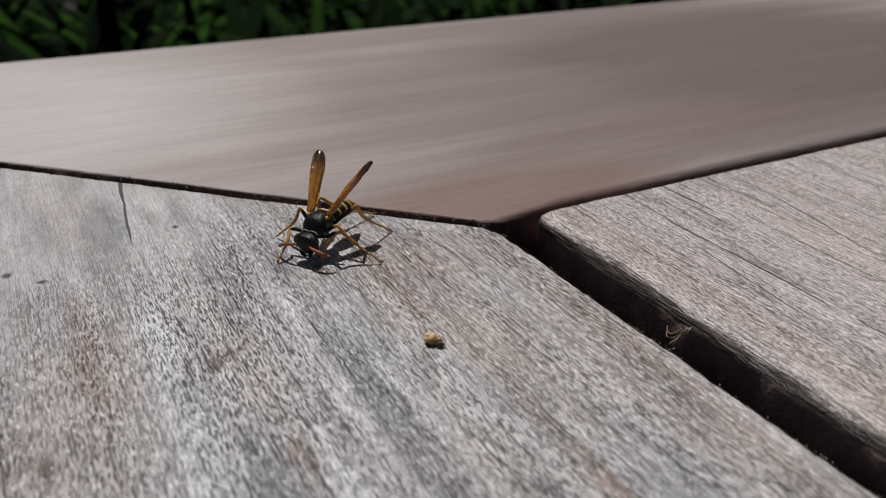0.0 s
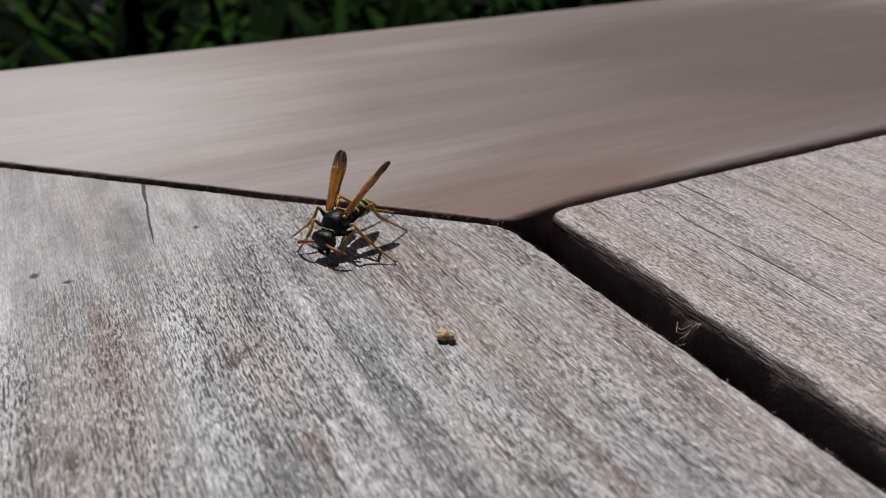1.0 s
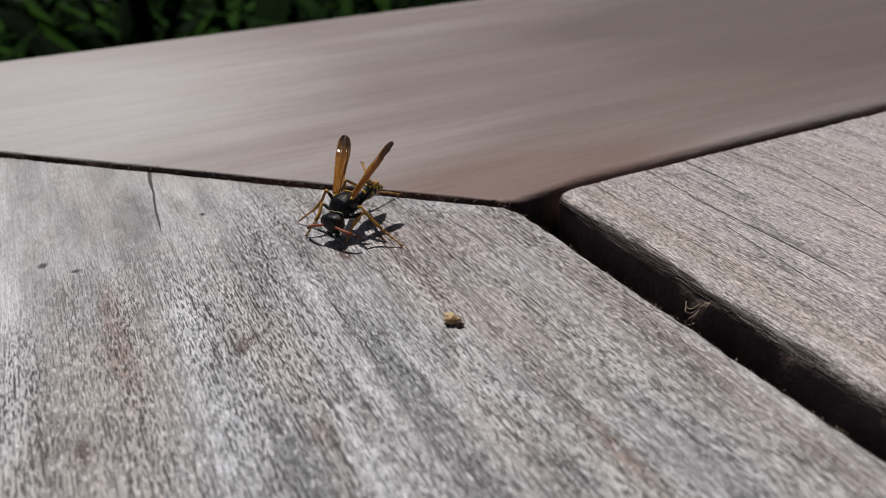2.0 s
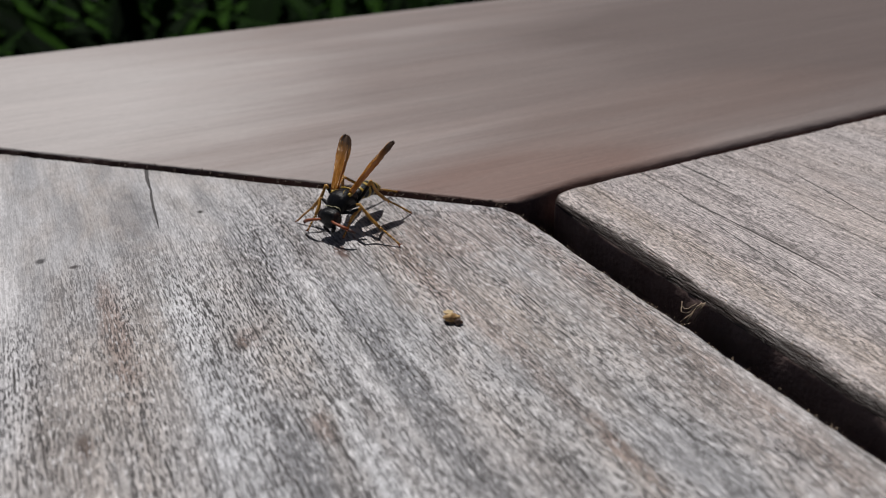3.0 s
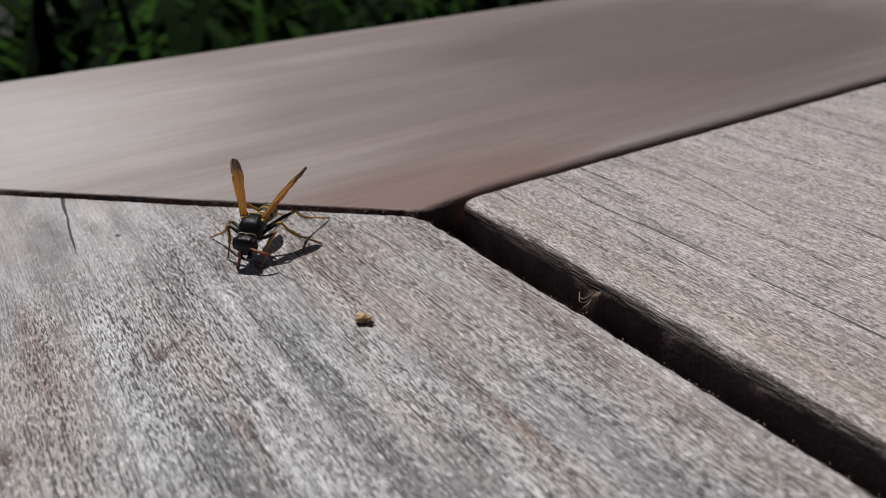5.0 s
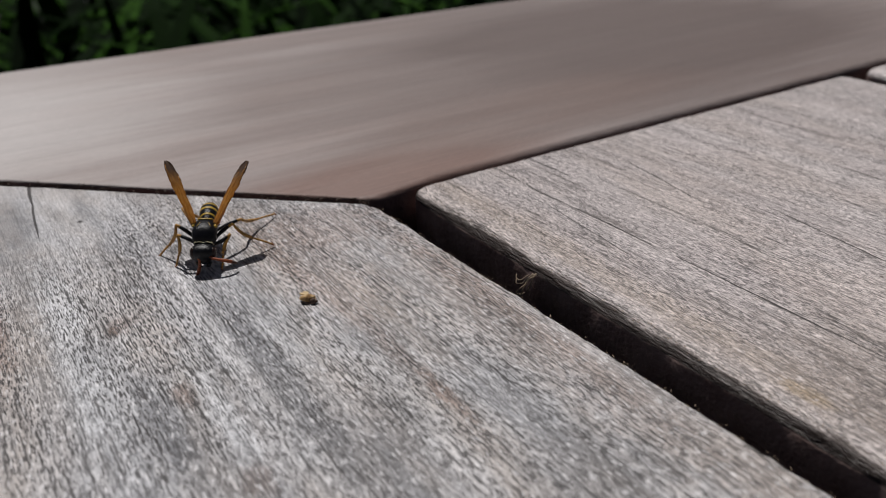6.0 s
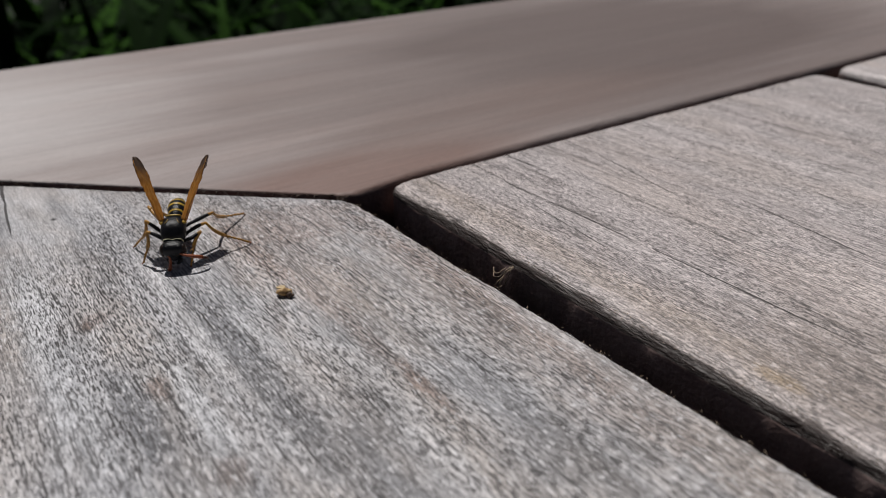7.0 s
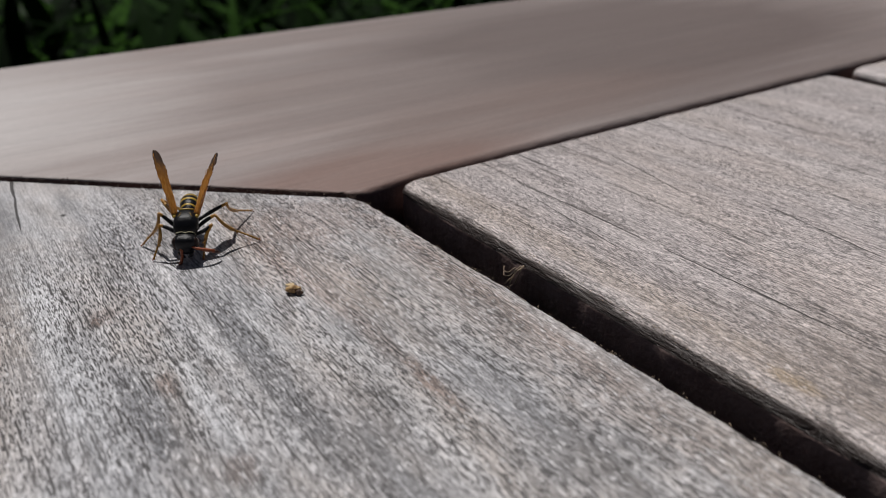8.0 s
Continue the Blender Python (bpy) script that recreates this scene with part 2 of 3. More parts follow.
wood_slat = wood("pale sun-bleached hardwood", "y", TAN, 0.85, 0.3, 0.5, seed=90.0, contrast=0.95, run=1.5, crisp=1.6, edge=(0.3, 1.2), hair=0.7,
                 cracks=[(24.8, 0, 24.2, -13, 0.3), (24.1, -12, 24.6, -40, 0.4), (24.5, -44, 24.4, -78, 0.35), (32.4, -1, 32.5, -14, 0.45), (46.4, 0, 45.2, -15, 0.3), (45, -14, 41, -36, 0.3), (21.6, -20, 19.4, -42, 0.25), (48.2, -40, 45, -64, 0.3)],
                 stains_and_sheen=[(13.4, -35, 3.2, 60, 0.28, (0.44, 0.35, 0.265)), (20, -80, 13, 24, 0.6, (0.25, 0.205, 0.18)), (12, -71, 1.6, 4, 0.6, (0.36, 0.26, 0.15)), (41.2, -61.5, 0.35, 0.35, 0.9), (54.2, -12.8, 0.4, 0.8, 0.9)])
wood_plain = wood("bleached hardwood slat", "y", TAN, 0.4, 0.35, 0.5, seed=120.0, contrast=0.95, run=0.6, crisp=1.7, hair=0.8)


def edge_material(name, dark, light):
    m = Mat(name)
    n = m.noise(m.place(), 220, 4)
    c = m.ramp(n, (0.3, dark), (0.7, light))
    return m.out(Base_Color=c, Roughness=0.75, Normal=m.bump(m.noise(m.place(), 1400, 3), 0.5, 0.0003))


# side faces of the boards: the rim's darker than the slats'
wood_edge = edge_material("dark brown board edge", (0.1, 0.06, 0.053), (0.18, 0.11, 0.1))
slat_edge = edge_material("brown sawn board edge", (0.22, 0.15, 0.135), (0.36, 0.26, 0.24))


def shell(name, colour, rough=0.25, grain=0.15, scale=2500.0, coat=0.0):
    """Insect armour: colour with faint mottling, fine pits and a gloss."""
    m = Mat(name)
    v = m.noise(m.place(), scale * 0.4, 3)
    c = m.mix(m.ramp(v, (0.3, 0.0), (0.7, 1.0)), tuple(x * (1 - grain * 2) for x in colour), tuple(min(1, x * (1 + grain)) for x in colour))
    return m.out(Base_Color=c, Roughness=rough, Coat_Weight=coat, Specular_IOR_Level=0.5 if sum(colour) > 0.05 else 0.26, Normal=m.bump(m.noise(m.place(), scale, 4, 0.7), 0.6, 0.00005 if sum(colour) > 0.05 else 0.00014))


black_shell = shell("glossy black chitin", (0.006, 0.006, 0.008), 0.36, 0.3)
eye_shell = shell("dark brown compound eye", (0.022, 0.013, 0.011), 0.2)
yellow_shell = shell("yellow chitin", (0.42, 0.27, 0.035), 0.4)
cream_shell = shell("pale cream chitin", (0.72, 0.66, 0.42), 0.35)
amber_leg = shell("amber yellow leg", (0.44, 0.22, 0.04), 0.38)
dark_horn = shell("dark brown horn", (0.05, 0.018, 0.012), 0.5)
orange_horn = shell("orange antenna", (0.27, 0.062, 0.016), 0.5)


def wing_material():
    m = Mat("smoky amber wing membrane")
    sep = m.node("SeparateXYZ")
    m.set(sep.inputs[0], m.place())
    tip = m.ramp(m.math("DIVIDE", sep.outputs[0], 0.0098), (0.5, 0.0), (0.85, 1.0))
    wave = m.node("CombineXYZ")
    m.set(wave.inputs[0], m.math("MULTIPLY", sep.outputs[0], 900.0))
    m.set(wave.inputs[1], m.math("MULTIPLY", sep.outputs[1], 4200.0))
    folds = m.noise(wave.outputs[0], 1.0, 3, 0.6, 0.3)
    amber = m.mix(m.ramp(folds, (0.35, 0.0), (0.65, 1.0)), (0.44, 0.18, 0.03), (0.6, 0.3, 0.075))
    colour = m.mix(tip, amber, (0.12, 0.078, 0.056))
    m.out(Base_Color=colour, Roughness=0.12, Normal=m.bump(folds, 0.3, 0.00008), Specular_IOR_Level=0.8)
    thin = m.node("BsdfTranslucent")
    m.set(thin.inputs[0], colour)
    both = m.node("MixShader")
    both.inputs[0].default_value = 0.45
    m.t.links.new(m.b.outputs[0], both.inputs[1])
    m.t.links.new(thin.outputs[0], both.inputs[2])
    m.t.links.new(both.outputs[0], m.t.nodes["Material Output"].inputs[0])
    return m.m


wing_film = wing_material()
wing_vein = shell("brown wing vein", (0.46, 0.2, 0.04), 0.25)


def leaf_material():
    m = Mat("green strap leaf darkened for shade")
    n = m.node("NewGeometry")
    # greens set near black: the shade over the clump is put into them
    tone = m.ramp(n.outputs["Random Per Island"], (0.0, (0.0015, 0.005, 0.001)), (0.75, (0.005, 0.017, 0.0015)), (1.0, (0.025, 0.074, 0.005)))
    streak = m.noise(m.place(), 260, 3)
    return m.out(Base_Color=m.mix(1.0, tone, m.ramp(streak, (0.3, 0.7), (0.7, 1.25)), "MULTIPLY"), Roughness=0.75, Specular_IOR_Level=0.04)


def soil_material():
    m = Mat("soil and moss darkened for shade")
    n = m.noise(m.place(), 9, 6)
    # base colour near black, holding the shade the ground lies in
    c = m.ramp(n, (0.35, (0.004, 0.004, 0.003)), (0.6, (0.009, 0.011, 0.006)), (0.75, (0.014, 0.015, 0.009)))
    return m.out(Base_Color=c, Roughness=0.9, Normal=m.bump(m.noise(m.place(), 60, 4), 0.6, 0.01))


leaf_green, soil = leaf_material(), soil_material()


def crumb_material():
    m = Mat("tan chewed wood crumb")
    n = m.noise(m.place(), 1500, 4)
    return m.out(Base_Color=m.ramp(n, (0.3, (0.24, 0.13, 0.05)), (0.5, (0.45, 0.28, 0.12)), (0.7, (0.7, 0.54, 0.31))), Roughness=0.6, Normal=m.bump(n, 0.8, 0.0003))


crumb_tan = crumb_material()
pale_chip = shell("pale straw shaving", (0.64, 0.48, 0.27), 0.6)
dark_chip = shell("dark brown wood chip", (0.06, 0.032, 0.02), 0.6)
dry_fibre = shell("dry straw fibre", (0.31, 0.23, 0.16), 0.7)


# ---- building ----
def finish(name, bm, material, parent=None, label="", smooth=True):
    me = bpy.data.meshes.new(name)
    bm.normal_update()
    bm.to_mesh(me)
    bm.free()
    for mat in material if isinstance(material, (list, tuple)) else [material]:
        me.materials.append(mat)
    if smooth:
        for p in me.polygons:
            p.use_smooth = True
    ob = new(name, me)
    ob.parent = parent
    return tagged(ob, label=label)


def part(name, bm, material, parent, label=""):
    return finish(name, bm, material, parent, label)


def tube(bm, points, radii, sides=8, caps=True):
    """A tapered round tube along points, in metres."""
    rings, pts = [], [Vector(p) for p in points]
    side = None
    for i, p in enumerate(pts):
        way = (pts[min(i + 1, len(pts) - 1)] - pts[max(i - 1, 0)]).normalized()
        if side is None:
            side = way.orthogonal().normalized()
        side = (side - way * side.dot(way)).normalized()
        up = way.cross(side)
        r = radii[i] if hasattr(radii, "__len__") else radii
        rings.append([bm.verts.new(p + (side * math.cos(a) + up * math.sin(a)) * r) for a in (2 * math.pi * k / sides for k in range(sides))])
    for a, b in zip(rings, rings[1:]):
        for k in range(sides):
            bm.faces.new((a[k], a[(k + 1) % sides], b[(k + 1) % sides], b[k]))
    if caps:
        bm.faces.new(rings[0][::-1])
        bm.faces.new(rings[-1])
    return bm


def blob(bm, centre, radii, u=20, v=14, shape=None):
    """An ellipsoid in mm, pushed about by shape(unit vector) -> factor."""
    made = bmesh.ops.create_uvsphere(bm, u_segments=u, v_segments=v, radius=1.0)["verts"]
    for vert in made:
        n = vert.co.copy()
        f = shape(n) if shape else 1.0
        vert.co = (Vector(centre) + Vector(n[i] * radii[i] for i in range(3)) * f) * MM
    return made


def plank(parent, poly, thick, radii, material, label, corner=1.0, rag=0.12, fine=1.2, seed=0):
    """A board with its outline in mm (counter-clockwise), a radius for each edge, its top at z 0 and a slightly frayed arris."""
    area = sum(a[0] * b[1] - a[1] * b[0] for a, b in zip(poly, poly[1:] + poly[:1]))
    if area < 0:
        poly, radii = poly[::-1], radii[-2::-1] + radii[-1:]
    count = len(poly)
    edges = []
    for a, b in zip(poly, poly[1:] + poly[:1]):
        a, b = Vector(a), Vector(b)
        way = (b - a).normalized()
        edges.append((a, way, Vector((way.y, -way.x)), (b - a).length))
    levels = [None, 0.0] + [radians(k) for k in (8, 18, 28, 38, 48, 58, 68, 78, 90)]
    bm = bmesh.new()
    made = []
    for level in levels:
        c, s = (1.0, 0.0) if level is None else (math.cos(level), math.sin(level))
        moved = [(a - out * r * (1 - c), way) for (a, way, out, _), r in zip(edges, radii)]
        corners = []
        for (p, u), (q, w) in zip([moved[-1]] + moved[:-1], moved):
            k = u.x * w.y - u.y * w.x
            corners.append(p + u * (((q - p).x * w.y - (q - p).y * w.x) / k))
        ring = []
        for i in range(count):
            a, b, out, span = corners[i], corners[(i + 1) % count], edges[i][2], edges[i][3]
            steps = max(2, int(span / fine))
            for k in range(steps):
                f = k / steps
                p = a.lerp(b, f)
                near, other = (f * span, radii[i - 1]) if f < 0.5 else ((1 - f) * span, radii[(i + 1) % count])
                r = radii[i] + (other - radii[i]) * 0.5 * max(0.0, 1 - near / 4.0)
                z = -thick if level is None else -r * (1 - s)
                rest = 0.0 if level is None else c * min(1.0, 0.15 + level / 0.35)
                w = Vector((edges[i][0].x + edges[i][1].x * f * span, edges[i][0].y + edges[i][1].y * f * span, z))
                slow = noise.noise(w * 0.12 + Vector((seed, 0, 0)))
                quick = noise.noise(Vector((w.x * 0.8, w.y * 0.8, z * 1.4 + seed)))
                grit = noise.noise(Vector((w.x * 2.3, w.y * 2.3, z * 3 + seed)))
                push = rag * (0.7 * quick + 0.8 * slow + 0.5 * grit) * rest
                beside = edges[i - 1] if f < 0.5 else edges[(i + 1) % count]
                if near < corner and abs(beside[1].cross(edges[i][1])) > 0.3:     # take the sharp corner off
                    middle_way = beside[2] + out
                    p = p - middle_way.normalized() * corner * 0.35 * (1 - near / corner) ** 2
                p = p + out * push
                ring.append(bm.verts.new((p.x * MM, p.y * MM, (z + push * 0.5) * MM)))
        made.append(ring)
    n = len(made[0])
    for level, a, b in zip(range(20), made, made[1:]):
        for k in range(n):
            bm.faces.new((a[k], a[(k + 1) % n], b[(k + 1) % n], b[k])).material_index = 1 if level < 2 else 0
    middle = sum((v.co for v in made[-1]), Vector()) / n
    hub = bm.verts.new((middle.x, middle.y, 0))
    for k in range(n):
        bm.faces.new((made[-1][k], made[-1][(k + 1) % n], hub))
    bm.faces.new(made[0][::-1])
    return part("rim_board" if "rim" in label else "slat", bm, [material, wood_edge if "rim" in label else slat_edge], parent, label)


# ---- table ----
table = tagged(new("garden_table"), "weathered grey hardwood garden table with mitred rim", "table")
plank(table, [(1.9, -420), (1.7, -75), (0.9, -38), (0.1, -2.5), (-145.0, 133.9), (-145.0, -420)], 24, [1.2, 1.2, 1.2, 0.6, 1.5, 1.5], wood_side, "grey weathered rim board with open grain", 2.0, 0.28, 0.9, seed=1)
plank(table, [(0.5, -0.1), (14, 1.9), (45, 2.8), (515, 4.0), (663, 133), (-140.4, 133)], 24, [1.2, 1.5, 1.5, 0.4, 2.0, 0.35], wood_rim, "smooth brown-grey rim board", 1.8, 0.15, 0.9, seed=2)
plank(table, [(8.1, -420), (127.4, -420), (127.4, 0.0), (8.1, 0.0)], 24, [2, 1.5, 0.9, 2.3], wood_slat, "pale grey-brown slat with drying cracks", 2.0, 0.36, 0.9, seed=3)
for x in (136.0, 263.4, 390.8):
    plank(table, [(x, -420), (x + 118.8, -420), (x + 118.8, 0.0), (x, 0.0)], 24, [2, 1.5, 0.9, 2.3], wood_plain, "pale grey-brown slat", 2.0, 0.2, 2.5, seed=x)

plank(table, [(518.2, -420), (663, -552), (663, 129), (518.2, 3)], 24, [0.6, 1.5, 0.6, 1.5], wood_plain, "grey weathered rim board", 2.0, 0.1, 6.0, seed=7)
plank(table, [(0.0, -422), (-145, -552), (660, -552), (516, -422)], 24, [0.6, 1.5, 0.6, 1.5], wood_rim, "brown-grey rim board", 2.0, 0.1, 6.0, seed=8)
for x, y in ((-105, 92), (623, 92), (-105, -512), (623, -512)):
    bm = bmesh.new()
    for z, half in ((-700, 24), (-690, 26), (-24, 32)):
        for sx, sy in ((-1, -1), (1, -1), (1, 1), (-1, 1)):
            bm.verts.new(Vector((x + sx * half, y + sy * half, z)) * MM)
    v = list(bm.verts)
    for k in (0, 4):
        for j in range(4):
            bm.faces.new((v[k + j], v[k + (j + 1) % 4], v[k + 4 + (j + 1) % 4], v[k + 4 + j]))
    bm.faces.new(v[3::-1])
    bm.faces.new(v[8:])
    finish("table_leg", bm, wood_plain, table, "square tapered leg", smooth=False)

# splinters and fuzz that stand off the worn edges
fuzz_rng = random.Random(5)
bm = bmesh.new()
for _ in range(300):
    on_slat = fuzz_rng.random() < 0.55
    y = -4 - 110 * fuzz_rng.random()
    p = Vector((8.5 + fuzz_rng.uniform(-0.4, 1.2), y, -0.25)) if on_slat else Vector((-0.1 - 0.022 * max(y, -75) + fuzz_rng.uniform(-0.4, 0.1), y, -0.2))
    d = Vector((fuzz_rng.uniform(-1, 0.2) if on_slat else fuzz_rng.uniform(-0.2, 1), fuzz_rng.uniform(-1.6, 1.6), fuzz_rng.uniform(0, 0.7))).normalized()
    size = fuzz_rng.uniform(0.12, 0.45)
    tube(bm, [p * MM, (p + d * size * 0.6) * MM, (p + d * size + Vector((0, 0, -0.1))) * MM], [0.00004, 0.00003, 0.00001], 4, False)
tagged(part("frayed_edge", bm, dry_fibre, table, "short frayed wood fibres along the worn edges"), kind="stuff")


# dark splinters along the mitre joint
bm = bmesh.new()
for _ in range(190):
    f = fuzz_rng.random() ** 1.3
    p = Vector((0.4 - 75 * f, -0.15 + 70.85 * f, -0.25)) + Vector((0.0, fuzz_rng.uniform(-0.25, 0.1), fuzz_rng.uniform(-0.5, 0.1)))
    d = Vector((fuzz_rng.uniform(-1, 1), fuzz_rng.uniform(-0.9, 0.2), fuzz_rng.uniform(-0.35, 0.35))).normalized()
    size = fuzz_rng.uniform(0.2, 0.9)
    tube(bm, [p * MM, (p + d * size * 0.6) * MM, (p + d * size + Vector((0, 0, -0.08))) * MM], [0.00009, 0.00007, 0.00001], 4, False)
tagged(part("splinter_fringe", bm, dark_chip, table, "dark splinters along the mitre joint"), kind="stuff")


# ---- garden beyond the table ----
GROUND = -0.70
bm = bmesh.new()
bmesh.ops.create_grid(bm, x_segments=60, y_segments=60, size=300.0)
for v in bm.verts:
    r = math.hypot(v.co.x, v.co.y)
    v.co.z = GROUND + (0.02 * noise.noise(v.co * 3.0) if r < 4 else 0.0)
tagged(finish("ground", bm, soil), "garden soil with shade put into its dark colour", "ground", kind="structure")

rng = random.Random(11)


def strap_leaf(verts, faces, foot, lean, height, width, droop):
    """One arching strap leaf, folded along its middle."""
    side = Vector((-lean.y, lean.x, 0)).normalized()
    base = len(verts)
    steps = 7
    for k in range(steps + 1):
        s = k / steps
        p = foot + Vector((0, 0, height * (s - droop * 0.55 * s ** 3))) + lean * (s * 0.35 + droop * 0.8 * s ** 2.4) * height
        w = width * (1 - s ** 3.5) * (0.7 + 0.6 * s * (1 - s) * 2)
        fold = Vector((0, 0, 0.25 * w))
        verts += [tuple(p - side * w + fold), tuple(p), tuple(p + side * w + fold)]
        if k:
            a = base + 3 * (k - 1)
            faces += [(a, a + 1, a + 4, a + 3), (a + 1, a + 2, a + 5, a + 4)]


verts, faces = [], []
for _ in range(3800):
    x, y = rng.uniform(-1.3, 2.4), rng.uniform(0.25, 2.3)
    if x < 0.17 * y - 0.05 and rng.random() < 0.35:     # a thin spot in the clump
        continue
    a = rng.uniform(0, 2 * math.pi)
    tall = rng.uniform(0.48, 0.78) + 0.06 * noise.noise(Vector((x * 4, y * 4, 0)))
    strap_leaf(verts, faces, Vector((x, y, GROUND)), Vector((math.cos(a), math.sin(a), 0)), tall, rng.uniform(0.01, 0.032), rng.uniform(0.2, 1.0))
me = bpy.data.meshes.new("strap_leaves")
me.from_pydata(verts, [], faces)
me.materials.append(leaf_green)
tagged(new("strap_leaves", me), "dense green strap leaves behind the table, shade in their colour", "plants", kind="stuff")


# ---- small things on the boards ----
crumb = tagged(new("wood_crumb"), "tan crumb of chewed wood on the grey board", "debris")
crumb.matrix_world = pose(-21.6 * MM, -24.9 * MM, 0, 0, 0, -35)
bm = bmesh.new()
for v in blob(bm, (-0.2, 0.15, 0.55), (1.0, 0.62, 0.52), 26, 16):
    v.co += v.co.normalized() * (noise.noise(v.co * 1100) * 0.0005 + noise.noise(v.co * 3000) * 0.00025)
part("flake", bm, crumb_tan, crumb, "tan wood flake")
bm = bmesh.new()
for v in blob(bm, (-0.7, 0.5, 1.0), (0.55, 0.5, 0.16), 18, 10):
    v.co += v.co.normalized() * noise.noise(v.co * 2100) * 0.0003
part("shaving", bm, pale_chip, crumb, "pale curled shaving")
bm = bmesh.new()
for v in blob(bm, (0.55, -0.35, 0.34), (0.55, 0.4, 0.36), 18, 12):
    v.co += v.co.normalized() * noise.noise(v.co * 1900) * 0.0004
part("chip", bm, dark_chip, crumb, "dark brown chip")

tuft = tagged(new("fibre_tuft"), "curled dry straw fibres caught in the gap", "debris")
tuft.matrix_world = pose(6.0 * MM, -32.6 * MM, -2.3 * MM)
for way in (((-0.5, 1.5, 0.9), (-0.9, 0.8, 0.5), (-0.8, 0.0, 0.35), (-0.3, -0.6, 0.6), (0.4, -1.1, 1.1)),
            ((-0.6, 1.1, 0.1), (-1.0, 0.4, -0.2), (-0.9, -0.3, -0.2), (-0.4, -0.9, 0.2), (0.5, -1.3, 0.8), (1.6, -1.4, 1.0)),
            ((0.9, -1.4, 1.2), (0.2, -1.2, 0.2), (-0.4, -0.9, -0.9), (-0.8, -0.5, -2.0)),
            ((1.9, -0.6, 0.6), (0.6, -0.8, 0.2), (-0.3, -0.7, -0.5), (-0.9, -0.2, -1.2), (-1.0, 0.3, -1.5)),
            ((-0.8, 0.5, -2.1), (-0.9, 0.0, -1.6), (-0.7, -0.6, -1.7), (-0.2, -1.1, -1.4)),
            ((1.2, -1.8, 1.3), (0.7, -1.9, 0.4), (0.2, -1.7, -0.6), (0.2, -1.3, -1.4))):
    bm = bmesh.new()
    ends = [Vector((p[0], 0.62 * p[1], p[2])) * MM for p in way]
    pts = []
    for a, b in zip(ends, ends[1:]):
        pts += [a.lerp(b, k / 3) + noise.noise_vector(a.lerp(b, k / 3) * 900) * 0.00018 for k in range(3)]
    pts.append(ends[-1])
    tube(bm, pts, [0.000085] * (len(pts) - 1) + [0.00003], 5)
    part("fibre", bm, dry_fibre, tuft)


# ---- wasp ----
# the wasp's own space: x ahead, y to its left, z up, its middle at the thorax, in mm
wasp = tagged(new("wasp"), "black and yellow paper wasp with raised amber wings", "wasp")


def lathe(bm, stations, sides=20, square=1.0):
    """A round body along x: stations of (x, z, half width, half height); square below 1 gives it flat sides."""
    rings = []
    flat = lambda v: math.copysign(abs(v) ** square, v)
    for x, z, w, h in stations:
        rings.append([bm.verts.new(Vector((x, flat(math.cos(a)) * w, z + flat(math.sin(a)) * h)) * MM) for a in (2 * math.pi * k / sides for k in range(sides))])
    for a, b in zip(rings, rings[1:]):
        for k in range(sides):
            bm.faces.new((a[k], b[k], b[(k + 1) % sides], a[(k + 1) % sides]))
    bm.faces.new(rings[0])
    bm.faces.new(rings[-1][::-1])


